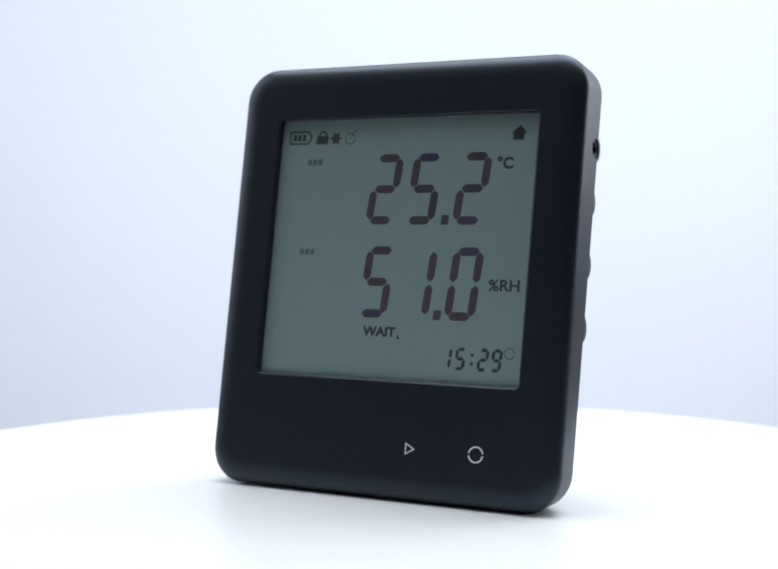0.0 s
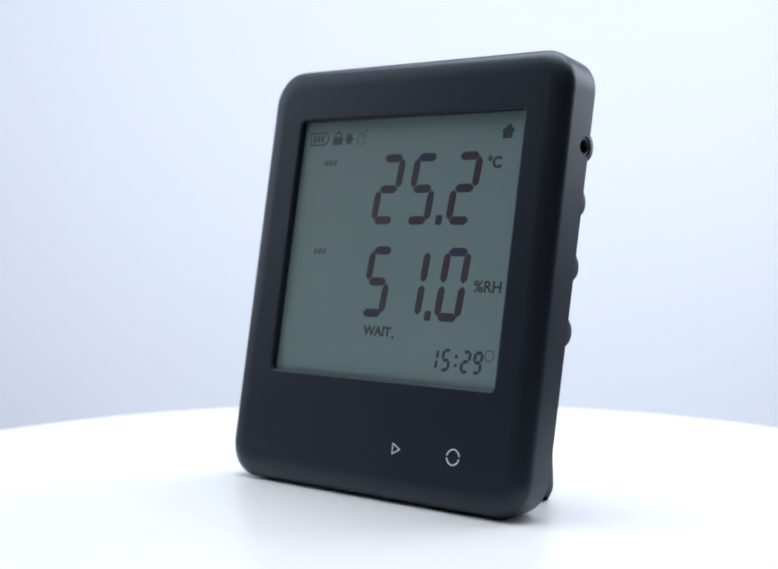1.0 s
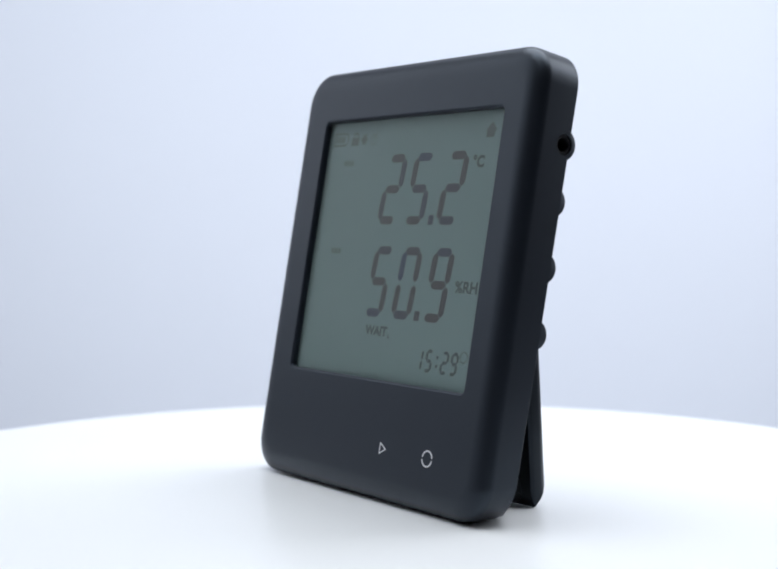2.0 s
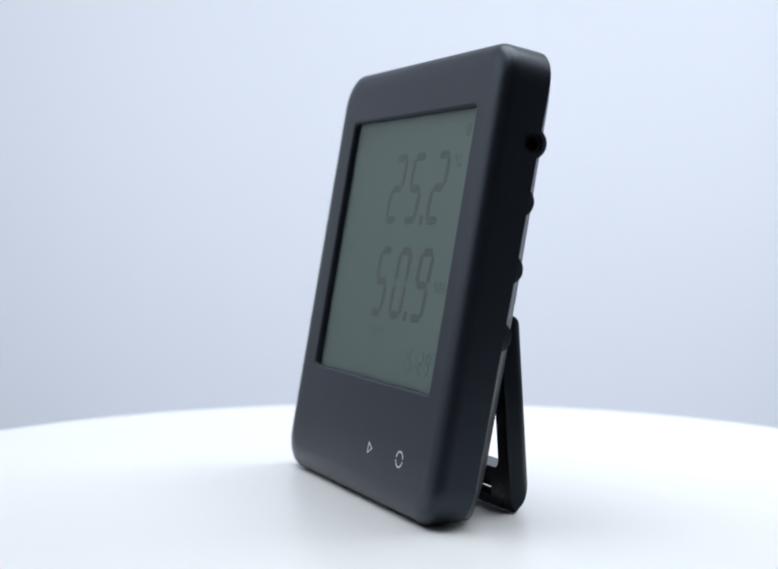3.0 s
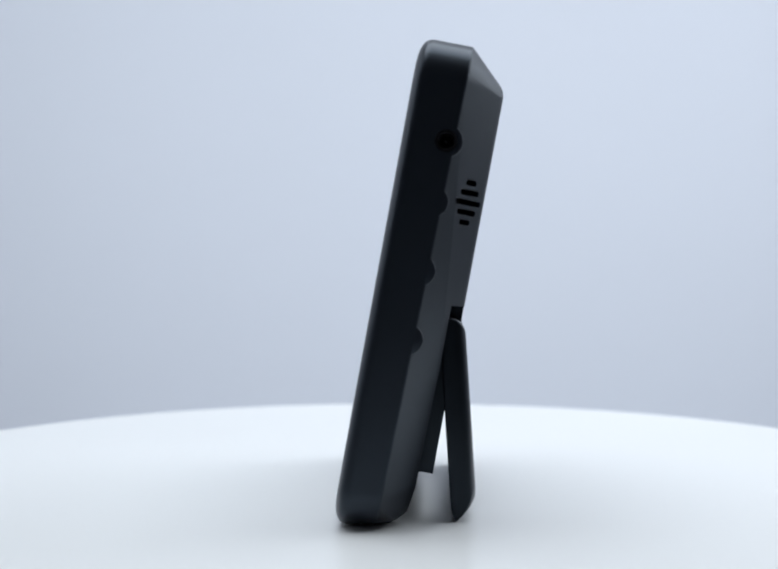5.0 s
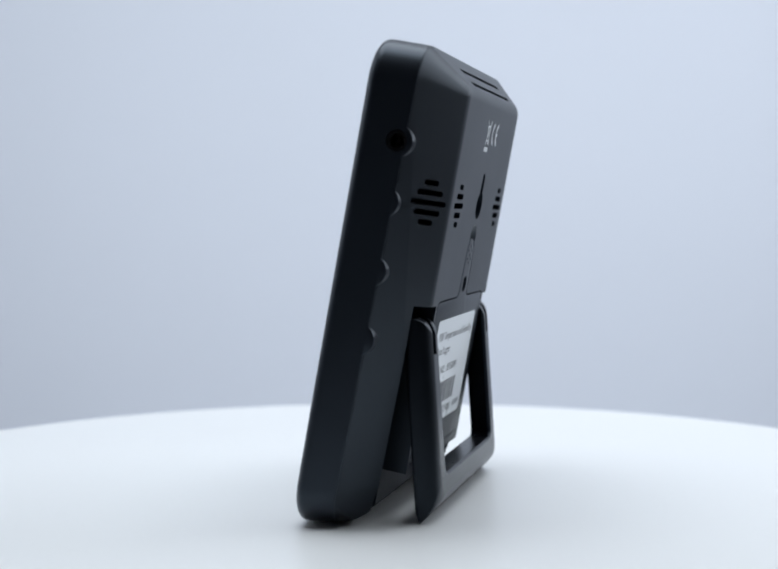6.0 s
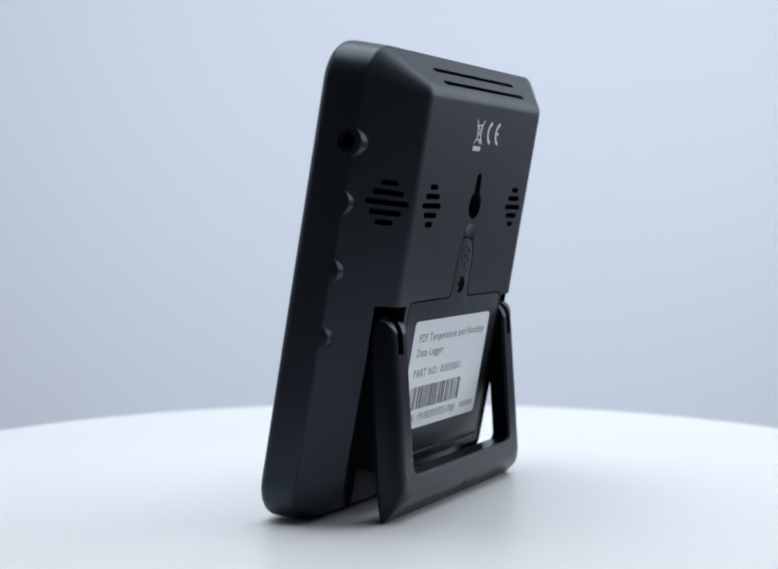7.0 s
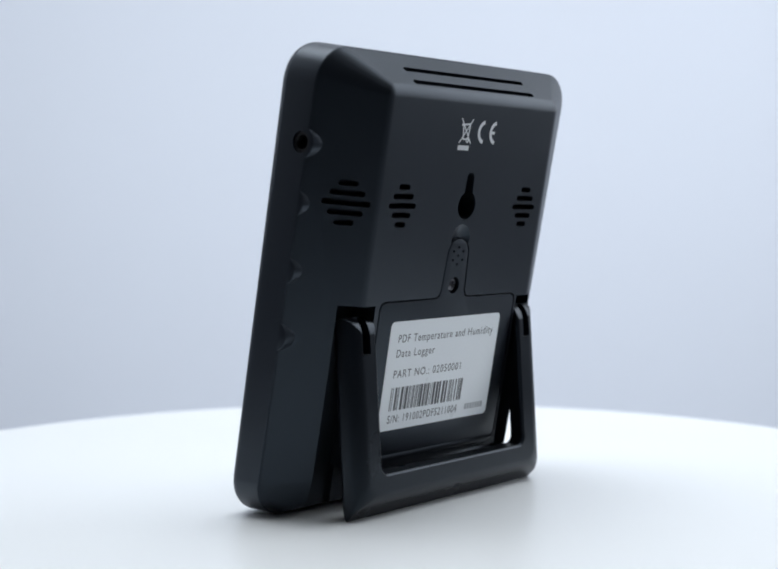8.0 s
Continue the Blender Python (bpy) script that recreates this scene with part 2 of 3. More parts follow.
def make_lobe(v, w, r):
    """A rounded grip lobe on the rim's rear edge."""
    bm = bmesh.new()
    u1 = UC + HALF - 0.12
    loft(bm, [[Vector((u, b, a)) for a, b in ring_of(v, w, rr, 28)] for u, rr in ((u1 - 3.4, r), (u1 - 0.3, r), (u1 - 0.08, r - 0.09), (u1, r - 0.3))])
    return bm


for v in (84.6, 67.4, 50.2):
    part("grip_lobe", make_lobe(v, 10.4, 3.9), BLACK, logger, "", 40)


def make_socket():
    bm = make_lobe(99.6, 11.0, 4.1)
    hole = bmesh.new()
    prism(hole, [Vector((UC + HALF - 8, w, v)) for v, w in ring_of(99.6, 11.0, 2.7)], (14, 0, 0))
    part("socket_collar", baked(mesh_of(bm), [mesh_of(hole)]), BLACK, logger, "", 40)
    bm = bmesh.new()
    u1 = UC + HALF
    for r0, r1, ua, ub in ((1.75, 2.68, u1 - 6, u1 - 0.5),):
        n = 28
        rings = [[Vector((u, b, a)) for a, b in ring_of(99.6, 11.0, r, n)] for u, r in ((ua, r1), (ub - 0.2, r1), (ub, r1 - 0.2), (ub, r0 + 0.2), (ub - 0.3, r0), (ua, r0))]
        vs = [[bm.verts.new(p) for p in ring] for ring in rings]
        for a, b in zip(vs, vs[1:] + vs[:1]):
            for i in range(n):
                bm.faces.new((a[i], a[(i + 1) % n], b[(i + 1) % n], b[i]))
    socket = part("socket", bm, RUBBER, logger, "round black power socket", 40)
    pin = bmesh.new()
    loft(pin, [[Vector((u, b, a)) for a, b in ring_of(99.6, 11.0, r, 12)] for u, r in ((u1 - 6, 0.45), (u1 - 3.2, 0.45), (u1 - 2.8, 0.25))])
    part("pin", pin, STEEL, socket, "steel contact pin")
    floor = bmesh.new()
    prism(floor, [Vector((u1 - 6.4, b, a)) for a, b in ring_of(99.6, 11.0, 2.6)], (0.5, 0, 0))
    part("socket_floor", floor, HOLLOW, socket)


make_socket()


BW = 23.3  # depth of the back face
ROUND = 5.0  # rounding of its edges
CH = Vector((-0.85, 0.527))  # along the side chamfer, in u and w


def make_back():
    bm = bmesh.new()
    pts = []
    for w, hu, v0, v1, r in ((11.0, 54.3, 2.0, 123.9, 9.4), (12.6, 54.3, 2.0, 123.9, 9.4)):
        pts += [pt(u, v, w) for u, v in rrect(hu, v0, v1, r, 8)]
    # rounded corners of the back face: balls of radius ROUND under the meeting planes
    for s in (-1, 1):
        for v, lift in ((12.0 + 0.31 * ROUND, -1), (115.8 - 0.47 * ROUND, 1)):
            for a in range(0, 91, 6):
                for b in range(0, 91, 6):
                    ca, cb = math.cos(radians(a)), math.cos(radians(b))
                    way = Vector((s * math.sin(radians(a)), cb * ca, lift * math.sin(radians(b)) * ca))
                    pts.append(pt(UC + s * (37.0 - 0.285 * ROUND), v, BW - ROUND) + way * ROUND)
        pts += [pt(UC + s * u, v, w) for u, v, w in ((48.0, 3.1, 14.0), (46.0, 3.9, 15.8), (43.8, 5.2, 17.6), (41.6, 7.0, 19.3))]
    for p in pts:
        bm.verts.new(p)
    slant_rim(bm)
    bmesh.ops.remove_doubles(bm, verts=bm.verts, dist=0.02)
    bmesh.ops.convex_hull(bm, input=bm.verts)
    bmesh.ops.delete(bm, geom=[v for v in bm.verts if not v.link_faces], context="VERTS")
    bmesh.ops.dissolve_limit(bm, angle_limit=radians(0.6), verts=bm.verts, edges=bm.edges)
    closed(bm)
    shell = mesh_of(bm)

    wells, slots, holes = bmesh.new(), bmesh.new(), bmesh.new()
    # wells for the folded stand
    for s in (-1, 1):
        a, b = sorted((SU + s * 31.6, SU + s * 42.6))
        slab(wells, [(a, -8), (b, -8), (b, 59.6), (a, 59.6)], 15.2, 40)
    bar = bmesh.new()
    slab(bar, [(SU - 42.5, -9), (SU + 42.5, -9), (SU + 42.5, 14.5), (SU - 42.5, 14.5)], 16.6, 41)
    # recess for the battery cover
    door = bmesh.new()
    slab(door, door_outline(0.0), 21.4, 42)
    # slots in the side chamfer
    for k, length in zip((-2, -1, 0, 1, 2), (5.4, 9.6, 13.2, 9.6, 5.4)):
        mid = Vector((UC + 44.0, 18.85))
        normal = Vector((0.527, 0.85))
        a, b = mid - CH * length / 2, mid + CH * length / 2
        out = stadium_points(a, b, 0.75)
        prism(slots, [Vector((p.x - normal.x * 6.0, p.y - normal.y * 6.0, 85.9 - 2.5 * k + q)) for p, q in out], Vector((normal.x * 9.5, normal.y * 9.5, 0)))
    # slots in the back face
    for cu in (UC + 27.0, UC - 27.7):
        for k, length in zip((-2, -1, 0, 1, 2), (4.3, 7.6, 11.0, 8.2, 4.6)):
            out = stadium_points(Vector((cu - length / 2, 0)), Vector((cu + length / 2, 0)), 0.78)
            prism(slots, [pt(p.x, 85.9 + 2.47 * k + q, BW - 9.0) for p, q in out], pt(0, 0, 12.4))
    # long slots in the top slope
    n = Vector((0.752, 0.659))
    for v, w, ua, ub in ((120.7, 17.7, -26.2, 27.2), (117.8, 21.0, -27.3, 26.6)):
        along = Vector((0.659, -0.752))
        out = stadium_points(Vector((UC + ua, 0)), Vector((UC + ub, 0)), 0.72)
        prism(slots, [pt(p.x, v + along.x * q - n.x * 6, w + along.y * q - n.y * 6) for p, q in out], pt(0, n.x * 9, n.y * 9))
    # keyhole for hanging
    key = []
    for i in range(21):
        a = radians(118 + 304 * i / 20)
        key.append((UC - 0.5 + 3.9 * math.cos(a), 86.2 + 3.9 * math.sin(a)))
    for i in range(9):
        a = radians(180 * i / 8)
        key.append((UC - 0.5 + 1.55 * math.cos(a), 93.8 + 1.55 * math.sin(a)))
    slab(holes, key, BW - 9.5, BW + 4)
    jack = bmesh.new()
    prism(jack, [Vector((UC + HALF - 9, w, v)) for v, w in ring_of(99.6, 11.0, 2.7)], (16, 0, 0))
    # thumb dent above the cover's tongue
    dent = bmesh.new()
    bmesh.ops.create_uvsphere(dent, u_segments=24, v_segments=12, radius=6.0, matrix=Matrix.Translation(pt(UC, 77.0, BW + 4.4)))
    me = baked(shell, [mesh_of(t) for t in (wells, bar, door, slots, holes, dent, jack)])
    return part("back_housing", me, BLACK_BACK, logger, "matt black rear shell with chamfered sides", 20)


def stadium_points(a, b, r, n=6):
    """A slot with round ends from a to b: points along the slot's own plane, with their offset across."""
    d = (b - a).normalized()
    out = []
    for c, a0 in ((b, -90), (a, 90)):
        for i in range(n + 1):
            t = radians(a0 + 180 * i / n)
            inward = d * (-r) if c is b else d * r
            out.append((c + inward + d * (r * math.cos(t)), r * math.sin(t)))
    return out


def door_outline(gap):
    """The battery cover: a wide plate with a tongue at the top."""
    g, c = gap, UC
    pts = [(c - 30.4 + g, 19.0), (c - 29.6 + g, 16.9), (c - 27.4 + g, 15.6), (c + 27.4 - g, 15.6), (c + 29.6 - g, 16.9), (c + 30.4 - g, 19.0)]
    pts += [(c + 30.4 - g, 58.6 - g), (c + 29.9 - g, 60.0 - g), (c + 28.4 - g, 60.6 - g)]
    pts += [(c + 7.4 - g, 60.7 - g), (c + 6.2 - g, 61.2 - g), (c + 5.5 - g, 62.4)]
    for i in range(11):
        a = radians(180 * i / 10)
        pts.append((c + (4.9 - g) * math.cos(a), 72.4 + (4.9 - g) * math.sin(a)))
    pts += [(c - 5.5 + g, 62.4), (c - 6.2 + g, 61.2 - g), (c - 7.4 + g, 60.7 - g)]
    pts += [(c - 28.4 + g, 60.6 - g), (c - 29.9 + g, 60.0 - g), (c - 30.4 + g, 58.6 - g)]
    return pts


make_back().modifiers.new("normals", "WEIGHTED_NORMAL").keep_sharp = True


def make_cover():
    bm = bmesh.new()
    prof = [(21.0, 0.42), (BW - 0.25, 0.42), (BW - 0.05, 0.5), (BW + 0.02, 0.75)]
    loft(bm, [[pt(u, v, w) for u, v in door_outline(i)] for w, i in prof])
    holes = bmesh.new()
    c = UC
    for du, dv in ((0, 0), (0, 2.4), (0, -2.4), (2.1, 1.2), (-2.1, 1.2), (2.1, -1.2), (-2.1, -1.2)):
        slab(holes, ring_of(c + du, 72.2 + dv, 0.42, 10), BW - 0.6, BW + 2)
    slab(holes, ring_of(c, 63.9, 2.35, 20), BW - 1.6, BW + 3)
    cover = part("battery_cover", baked(mesh_of(bm), [mesh_of(holes)]), BLACK_BACK, logger, "matt black battery cover with a tongue", 24)
    # rolled lower lip of the cover
    lip = bmesh.new()
    rows = [(18.2, BW - 0.3), (17.4, BW + 0.12), (16.0, BW + 0.10), (14.6, BW - 0.6), (13.6, BW - 2.2), (13.2, BW - 4.5), (16.0, BW - 4.5), (18.2, BW - 1.0)]
    loft(lip, [[pt(c + u, v + (lift if v < 17 else 0), w) for v, w in rows] for u, lift in ((-30.0, 2.6), (-29.5, 1.3), (-28.4, 0.4), (-26.8, 0), (26.8, 0), (28.4, 0.4), (29.5, 1.3), (30.0, 2.6))])
    part("lip", lip, BLACK_BACK, cover, "", 40)
    bm = bmesh.new()
    loft(bm, [[pt(u, v, w) for u, v in ring_of(c, 63.9, r, 20)] for w, r in ((BW - 1.8, 1.9), (BW - 0.9, 1.9), (BW - 0.6, 1.5), (BW - 0.5, 0.8))])
    cross = bmesh.new()
    slab(cross, [(c - 1.1, 63.65), (c + 1.1, 63.65), (c + 1.1, 64.15), (c - 1.1, 64.15)], BW - 1.2, BW + 1)
    cross2 = bmesh.new()
    slab(cross2, [(c - 0.25, 62.8), (c + 0.25, 62.8), (c + 0.25, 65.0), (c - 0.25, 65.0)], BW - 1.25, BW + 1.1)
    part("screw", baked(mesh_of(bm), [mesh_of(cross), mesh_of(cross2)]), STEEL, cover, "dark steel cross-head screw", 30)


make_cover()


def make_stand():
    """The folding prop: a U of two arms and a foot bar with rolled outer edges. s runs down the back face of the U, d into it."""
    top, down, inward = Vector((54.2, 24.6)), Vector((-0.9698, 0.2437)), Vector((-0.2437, -0.9698))

    def at(u, s, d):
        p = top + down * s + inward * d
        return pt(SU + u, p.x, p.y)

    def outline(side, low, high, r, n=7):
        s0, s1, hu = -3.1 + high, 49.35 - low, 41.2 - side
        out = []
        for cu, cs, a0, rr in ((hu, s1, 0, r), (-hu, s1, 90, r), (-hu, s0, 180, 0.5), (hu, s0, 270, 0.5)):
            for i in range(n + 1):
                a = radians(a0 + 90 * i / n)
                out.append((cu + math.copysign(rr, -cu) + rr * math.cos(a), cs - math.copysign(rr, cs - 20) + rr * math.sin(a)))
        return out

    # depth, then how far the outline draws in at the sides, the foot and the top
    rows = [(0.0, 4.6, 6.9, 4.9), (0.10, 3.5, 6.1, 4.0), (0.38, 2.4, 5.3, 3.0), (0.85, 1.45, 4.6, 2.0), (1.5, 0.75, 3.8, 1.1), (2.4, 0.25, 2.9, 0.4),
            (3.4, 0.0, 1.9, 0.0), (5.4, 0.0, 0.15, 0.3), (5.75, 0.1, 0.1, 0.8), (6.2, 0.15, 1.2, 1.4), (6.7, 0.45, 3.4, 2.2)]
    body = bmesh.new()
    loft(body, [[at(u, s, d) for u, s in outline(side, low, high, max(0.8, 3.8 - 1.2 * d))] for d, side, low, high in rows])
    # the window between the arms, its edge eased at the back face
    window = bmesh.new()
    hole = []
    for d, grow in ((-3.0, 0.75), (0.0, 0.62), (0.18, 0.30), (0.5, 0.06), (0.9, 0.0), (9.0, 0.0)):
        hu, s1, r = 31.9 + grow + 0.52 * max(0, d - 0.9), 38.1 + grow, 2.6 + grow
        ring = [(-hu, -12.0), (hu, -12.0)]
        for cu, a0 in ((hu - r, 0), (-hu + r, 90)):
            ring += [(cu + r * math.cos(radians(a0 + 15 * i)), s1 - r + r * math.sin(radians(a0 + 15 * i))) for i in range(7)]
        hole.append([at(u, s, d) for u, s in ring])
    loft(window, hole)
    tools = [window]
    # pockets in the hidden face of the foot bar, with ribs between
    for a, b in ((-30.0, -11.0), (-9.8, 9.8), (11.0, 30.0)):
        pocket = bmesh.new()
        prism(pocket, [at(a, 39.6, 9), at(b, 39.6, 9), at(b, 46.2, 9), at(a, 46.2, 9)], at(0, 0, 2.0) - at(0, 0, 9))
        tools.append(pocket)
    # the slit that lets each hinge end spring
    for s in (-1, 1):
        slit = bmesh.new()
        a, b = sorted((s * 34.4, s * 37.3))
        prism(slit, [at(a, -9, -3), at(b, -9, -3), at(b, 6.6, -3), at(a, 6.6, -3)], at(0, 0, 3.4) - at(0, 0, -3))
        tools.append(slit)
    return part("kickstand", baked(mesh_of(body), [mesh_of(t) for t in tools]), STAND, logger, "black plastic folding kickstand, opened", 28)


make_stand().modifiers.new("normals", "WEIGHTED_NORMAL").keep_sharp = True


def make_label():
    c = UC + 0.1
    label_w = BW + 0.10
    bm = bmesh.new()
    slab(bm, rrect(24.4, 24.6, 54.9, 1.4, 4, c), BW, label_w)
    label = part("label", bm, PAPER, logger, "white paper type label with black print")
    w = label_w + 0.02

    def line(body, ua, ub, va, vb, name="text_line", bold=0.0):
        part(name, letters(body, ua, ub, va, vb, w, True, 0.02, bold, 0.0, 1.18), INK, label, "", 0)

    line("PDF Temperature and Humidity", 20.3, -22.2, 48.3, 51.2)
    line("Data Logger", 20.3, 3.9, 44.3, 47.1)
    line("PART NO.: 02050001", 20.3, -9.2, 39.2, 41.4)
    line("S/N: 191002PDF5211004", 20.3, -10.2, 26.6, 28.8)
    rnd = random.Random(4)
    u = 20.3
    while u > -11.0:
        wide = rnd.choice((0.22, 0.3, 0.45, 0.75, 0.95))
        bar = bmesh.new()
        slab(bar, [(u, 30.1), (u - wide, 30.1), (u - wide, 36.5), (u, 36.5)], label_w - 0.02, w + 0.02)
        part("code_bar", bar, INK, label, "", 0)
        u -= wide + rnd.choice((0.22, 0.3, 0.45, 0.8))
    u = -14.0
    while u > -22.6:
        mark = bmesh.new()
        slab(mark, [(u, 26.9), (u - 0.9, 26.9), (u - 0.9, 28.6), (u, 28.6)], label_w - 0.02, w + 0.02)
        part("small_print_bar", mark, PALE_INK, label, "", 0)
        u -= 1.25


make_label()


def stroke(bm, points, width, w0, w1, shut=False):
    """A line of even width through points in the face."""
    pts = [Vector(p) for p in points]
    pairs = list(zip(pts, pts[1:] + pts[:1])) if shut else list(zip(pts, pts[1:]))
    for a, b in pairs:
        d = (b - a).normalized()
        s, e = Vector((-d.y, d.x)) * width / 2, d * width * 0.3
        slab(bm, [tuple(a - e - s), tuple(b + e - s), tuple(b + e + s), tuple(a - e + s)], w0, w1)


def arc(cu, cv, r, a0, a1, n=14):
    return [(cu + r * math.cos(radians(a0 + (a1 - a0) * i / n)), cv + r * math.sin(radians(a0 + (a1 - a0) * i / n))) for i in range(n + 1)]


def curved_band(bm, cu, cv, r, width, a0, a1, w0, w1, n=18, su=1.0):
    """A flat arc of even width."""
    outer, inner = arc(cu, cv, r + width / 2, a0, a1, n), arc(cu, cv, r - width / 2, a0, a1, n)[::-1]
    return slab(bm, [(cu + (u - cu) * su, v) for u, v in outer + inner], w0, w1)


def make_marks():
    # touch keys on the front
    bm = bmesh.new()
    stroke(bm, [(9.65, 15.85), (12.2, 14.4), (9.65, 12.95)], 0.36, -0.05, 0.2, True)
    part("play_symbol", bm, PRINT, logger, "thin white triangle printed on the bezel", 0)
    bm = bmesh.new()
    for a in (8, 188):
        curved_band(bm, 30.7, 14.4, 2.05, 0.42, a, a + 164, -0.05, 0.2)
    part("cycle_symbol", bm, PRINT, logger, "thin white broken ring printed on the bezel", 0)
    # approval marks on the back
    bm = bmesh.new()
    w0, w1 = BW - 0.2, BW + 0.05
    for cu in (-4.4, -9.7):
        curved_band(bm, cu, 106.4, 2.75, 1.0, -78, 78, w0, w1)
    slab(bm, [(-8.8, 106.0), (-7.2, 106.0), (-7.2, 106.8), (-8.8, 106.8)], w0 + 0.01, w1 + 0.01)
    part("approval_mark", bm, PRINT, logger, "white printed approval letters", 0)
    bm = bmesh.new()
    c = 4.0
    stroke(bm, [(c + 2.2, 108.0), (c - 1.3, 108.3)], 0.5, w0, w1)
    stroke(bm, [(c + 1.6, 108.0), (c + 1.1, 104.2), (c - 0.9, 104.2), (c - 1.4, 108.0)], 0.42, w0 + 0.01, w1 + 0.01)
    curved_band(bm, c - 0.9, 104.0, 0.55, 0.4, 0, 350, w0, w1, 10)
    stroke(bm, [(c + 2.6, 103.2), (c - 2.4, 109.6)], 0.34, w0 + 0.02, w1 + 0.02)
    stroke(bm, [(c - 2.4, 103.2), (c + 2.6, 109.6)], 0.34, w0 + 0.03, w1 + 0.03)
    slab(bm, [(c - 1.9, 101.2), (c + 2.9, 101.2), (c + 2.9, 102.5), (c - 1.9, 102.5)], w0, w1)
    part("bin_symbol", bm, PRINT, logger, "white printed crossed-out bin symbol over a bar", 0)


make_marks()

# ---- display ----
LW = 1.95
bm = bmesh.new()
slab(bm, rrect(LH + 0.6, LCD_V0 - 0.6, LCD_V1 + 0.6, 0.5, 3, LU), LW, LW + 1.2)
display = part("display", bm, LCD, logger, "grey-green liquid crystal display showing dark digits", 0)
bm = bmesh.new()
slab(bm, rrect(LH + 0.02, LCD_V0 - 0.02, LCD_V1 + 0.02, 1.2, 3, LU), 1.15, 1.32)
pane = part("display_pane", bm, PANE, logger, "clear glossy display window", 0)
pane.visible_shadow = False

SEGMENTS = {"0": "abcdef", "1": "bc", "2": "abdeg", "5": "acdfg", "9": "abcdfg"}


def segment_shape(key, u, v, width, height, thick, slant):
    """One bar of a digit whose lower left corner is at u, v."""
    t, h, g = thick, height / 2, 0.32 * thick / 2.1
    ends = {"a": ((t * 0.42, height - t / 2), (width - t * 0.42, height - t / 2)), "d": ((t * 0.42, t / 2), (width - t * 0.42, t / 2)),
            "g": ((t * 0.42, h), (width - t * 0.42, h)), "f": ((t / 2, h + 0.0), (t / 2, height - t * 0.42)), "e": ((t / 2, t * 0.42), (t / 2, h)),
            "b": ((width - t / 2, h), (width - t / 2, height - t * 0.42)), "c": ((width - t / 2, t * 0.42), (width - t / 2, h))}
    a, b = (Vector(p) for p in ends[key])
    d = (b - a).normalized()
    s = Vector((-d.y, d.x)) * t / 2
    a, b = a + d * g, b - d * g
    pts = [a, a + d * t * 0.34 + s * 0.8, a + d * t * 0.55 + s, b - d * t * 0.55 + s, b - d * t * 0.34 + s * 0.8, b, b - d * t * 0.34 - s * 0.8, b - d * t * 0.55 - s, a + d * t * 0.55 - s, a + d * t * 0.34 - s * 0.8]
    bm = bmesh.new()
    return slab(bm, [(u + p.x + slant * p.y / height, v + p.y) for p in pts], LW - 0.004, LW + 0.06)


switching = []  # bars that come on or go off: object, on at the start


def digit(char, u, v, width, height, thick, slant, material=SEGMENT, later=None):
    first, last = SEGMENTS[char], SEGMENTS[later or char]
    for key in sorted(set(first) | set(last)):
        ob = part("segment", segment_shape(key, u, v, width, height, thick, slant), material, display, "", 0)
        if (key in first) != (key in last):
            switching.append((ob, key in first))


def lcd_block(name, outline, material=SMALL):
    bm = bmesh.new()
    slab(bm, outline, LW - 0.004, LW + 0.06)
    return part(name, bm, material, display, "", 0)


def lcd_words(body, ua, ub, va, vb, bold=0.01, shear=0.0, material=SMALL):
    return part("display_words", letters(body, ua, ub, va, vb, LW + 0.02, False, 0.024, bold, shear), material, display, "", 0)


DW, DH, DT, DS = 9.4, 20.4, 2.4, 1.7
digit("2", -10.5, 76.9, DW, DH, DT, DS)
digit("5", 2.1, 76.9, DW, DH, DT, DS)
digit("2", 17.0, 76.9, DW, DH, DT, DS)
digit("5", -10.5, 50.2, DW, DH, DT, DS)
digit("1", 2.7, 50.2, DW, DH, DT, DS, later="0")
digit("0", 16.8, 50.2, DW, DH, DT, DS, later="9")
for v in (76.9, 50.2):
    lcd_block("decimal_point", [(13.6, v), (15.9, v), (16.1, v + 2.7), (13.8, v + 2.7)], SEGMENT)
for char, u in (("1", 17.0), ("5", 21.2), ("2", 28.0), ("9", 32.0)):
    digit(char, u - 0.1, 36.7, 3.2, 6.3, 0.98, 0.55, SMALL)
for v in (38.2, 40.6):
    lcd_block("colon_dot", [(26.0, v), (26.9, v), (27.0, v + 0.9), (26.1, v + 0.9)])
lcd_words("°C", 29.5, 34.3, 92.4, 96.0, 0.045)
lcd_words("%RH", 29.6, 38.9, 58.6, 61.9, 0.028)
lcd_words("WAIT", -8.2, 2.4, 44.9, 47.8, 0.05)
lcd_block("waiting_mark", [(2.7, 44.6), (3.9, 44.4), (3.1, 45.7)])


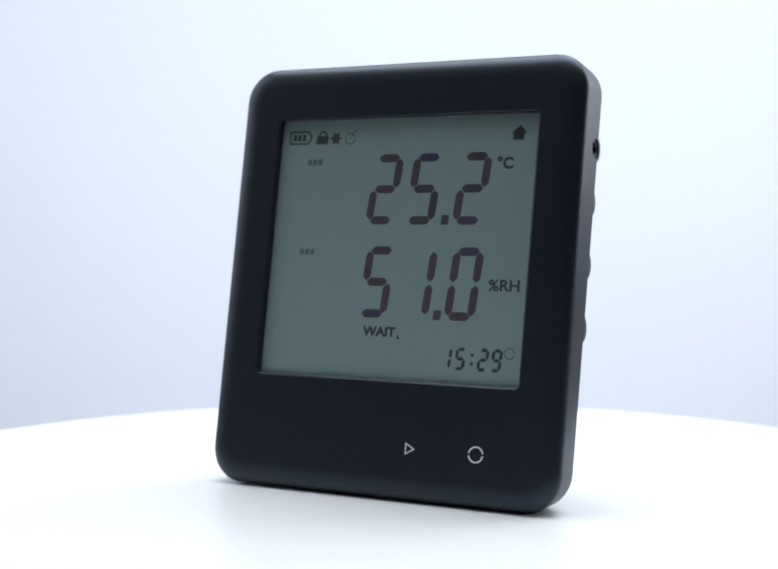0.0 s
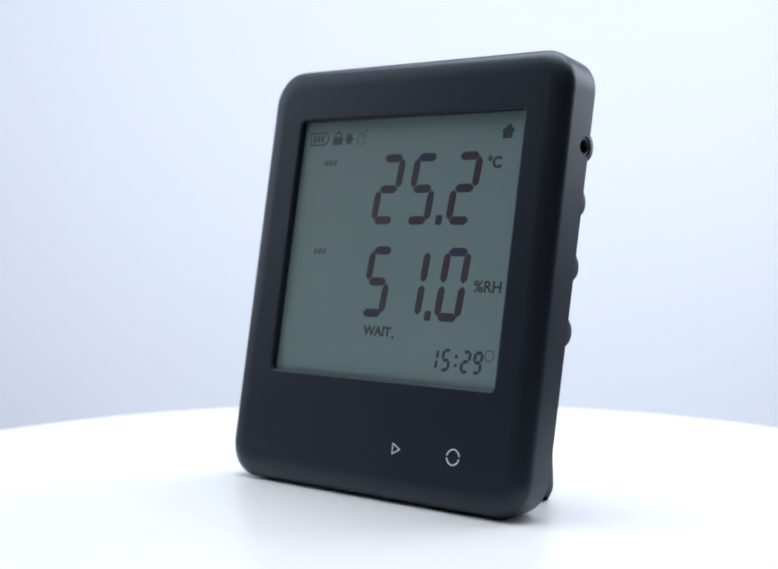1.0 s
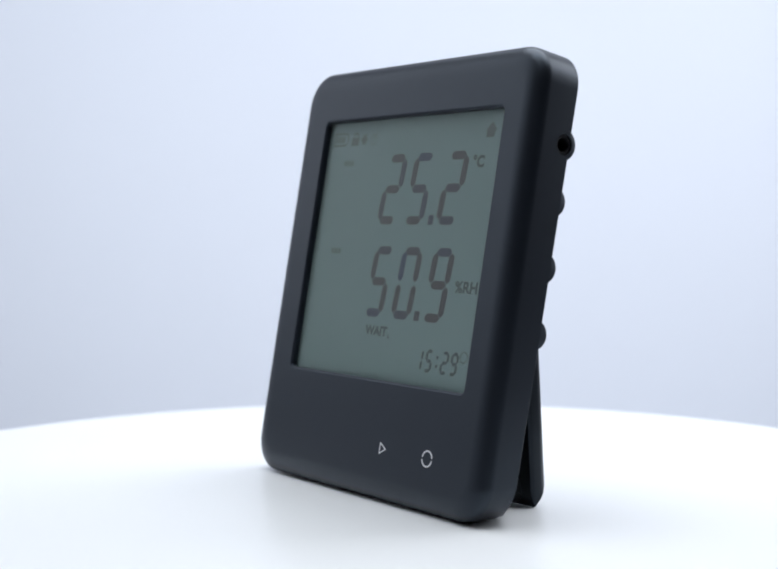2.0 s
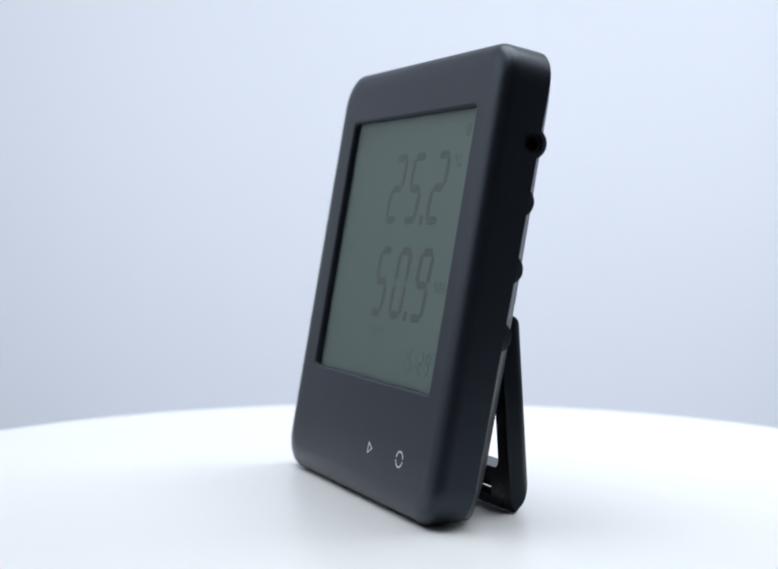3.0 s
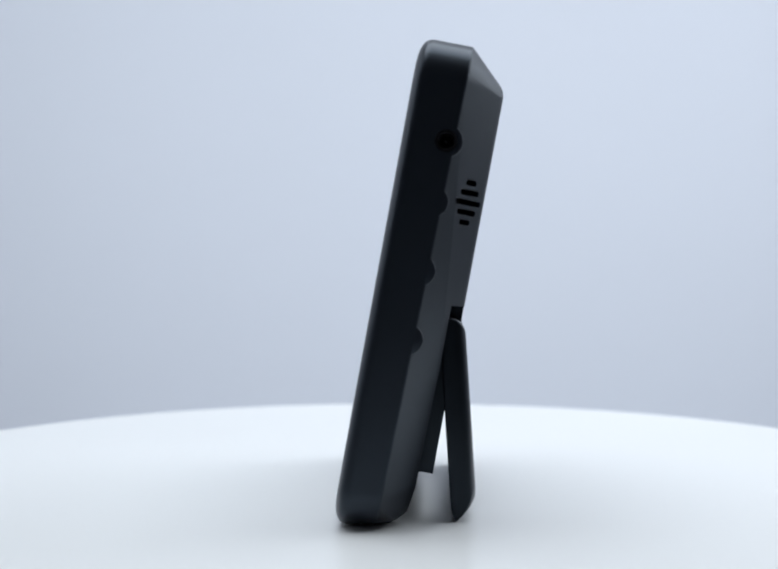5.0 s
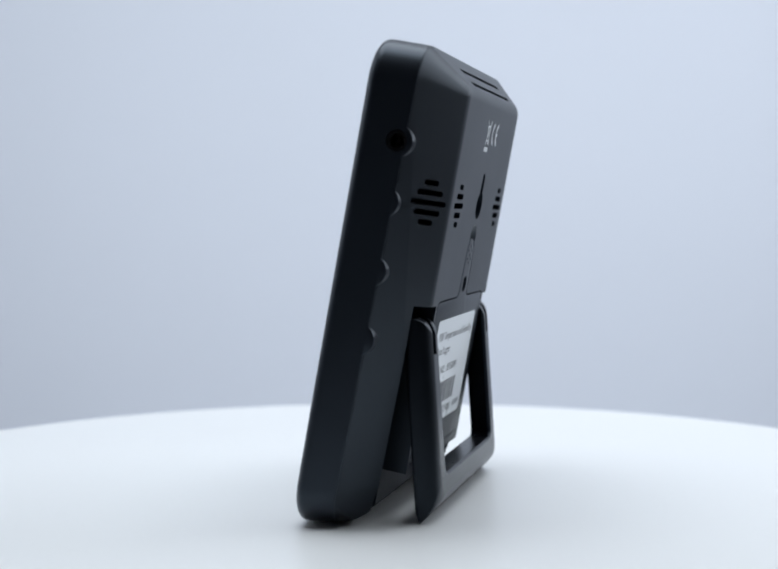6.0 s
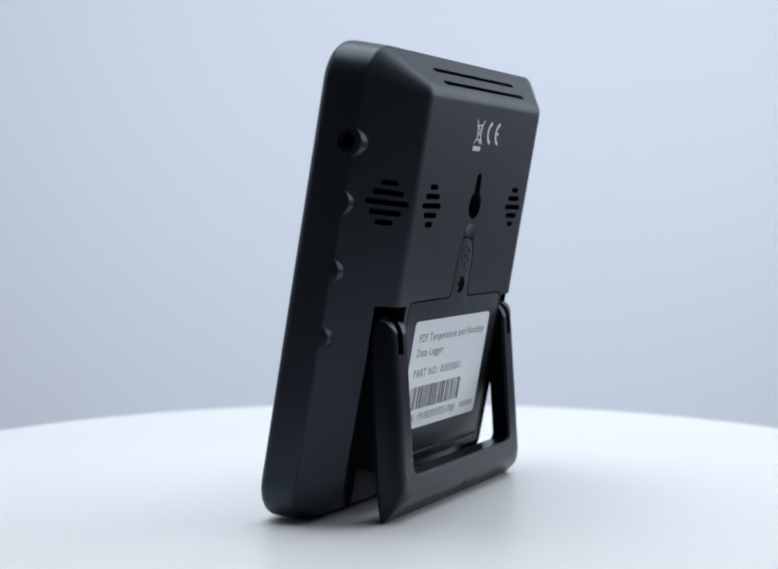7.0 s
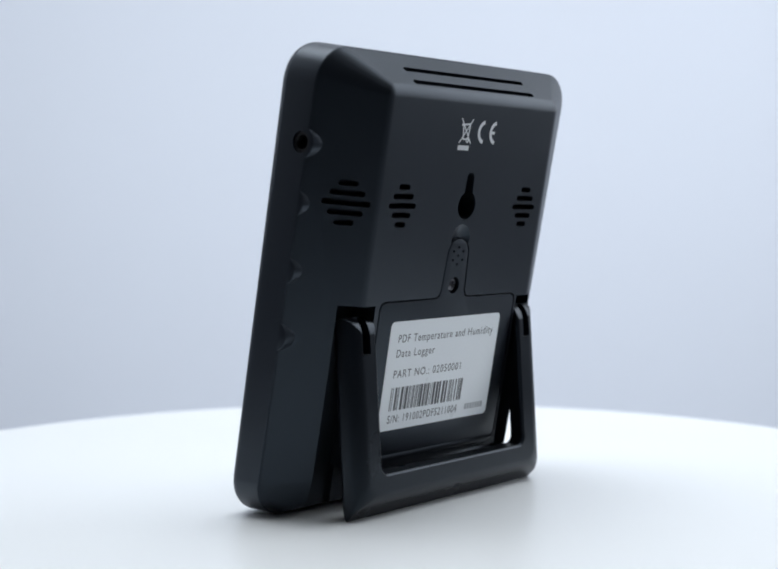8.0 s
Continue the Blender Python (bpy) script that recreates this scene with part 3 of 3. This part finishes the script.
def make_icons():
    z0, z1 = LW - 0.004, LW + 0.06
    bm = bmesh.new()
    stroke(bm, [(-38.4, 101.0), (-32.2, 101.0), (-31.0, 102.8), (-32.2, 104.6), (-38.4, 104.6)], 0.55, z0, z1, True)
    part("battery_symbol", bm, SMALL, display, "", 0)
    for u in (-37.4, -35.8, -34.2):
        lcd_block("battery_bar", [(u, 101.8), (u + 1.2, 101.8), (u + 1.2, 103.8), (u, 103.8)])
    bm = bmesh.new()
    slab(bm, [(-29.4, 100.7), (-25.4, 100.7), (-25.2, 103.2), (-29.2, 103.2)], z0, z1)
    curved_band(bm, -27.2, 103.2, 1.25, 0.6, 0, 180, z0, z1)
    part("lock_symbol", bm, SMALL, display, "", 0)
    lcd_block("round_symbol", [(-22.7 + (1.5 + 0.45 * math.cos(6 * a)) * math.cos(a), 102.4 + (1.6 + 0.45 * math.cos(6 * a)) * math.sin(a)) for a in [math.pi * i / 18 for i in range(36)]])
    bm = bmesh.new()
    curved_band(bm, -17.8, 102.2, 1.6, 0.4, 0, 350, z0, z1)
    stroke(bm, [(-17.8, 102.2), (-16.9, 103.4)], 0.4, z0, z1)
    stroke(bm, [(-16.6, 104.2), (-15.6, 104.9)], 0.4, z0, z1)
    part("alarm_symbol", bm, FAINT, display, "", 0)
    lcd_block("house_symbol", [(33.6, 100.5), (36.8, 100.5), (37.0, 102.3), (37.7, 102.4), (35.6, 104.7), (33.0, 102.4), (33.7, 102.3)])
    bm = bmesh.new()
    curved_band(bm, 37.4, 41.9, 1.45, 0.34, 0, 350, z0, z1)
    stroke(bm, [(37.4, 43.0), (37.4, 41.9), (38.2, 41.9)], 0.3, z0 + 0.01, z1)
    part("clock_symbol", bm, FAINT, display, "", 0)
    for va in (94.5, 67.9):
        for i in range(3):
            u = -31.6 + 1.8 * i
            lcd_block("channel_mark", [(u, va), (u + 1.4, va), (u + 1.5, va + 1.7), (u + 0.1, va + 1.7)], FAINT)


make_icons()


# ---- what moves: the platter and the logger turn; bars of the reading switch ----
def motions():
    times = [0.5 * i for i in range(17)]
    angle = [-27.94 - 12.72 * t for t in times]
    seat = Matrix.Translation((*STAND_AT, 0.0)) @ pose(0, 0, 0, -TILT)
    walk(logger, [(t, pose(0, 0, 0, 0, 0, a) @ seat) for t, a in zip(times, angle)])
    walk(platter, [(t, pose(0, 0, 0, 0, 0, a)) for t, a in zip(times, angle)])
    shown, sunk = pose(0, 0, 0), pose(0, 0.0004, 0)
    for ob, on in switching:
        a, b = (shown, sunk) if on else (sunk, shown)
        walk(ob, [(0.0, a), (1.02, a), (1.12, b), (8.0, b)])


motions()
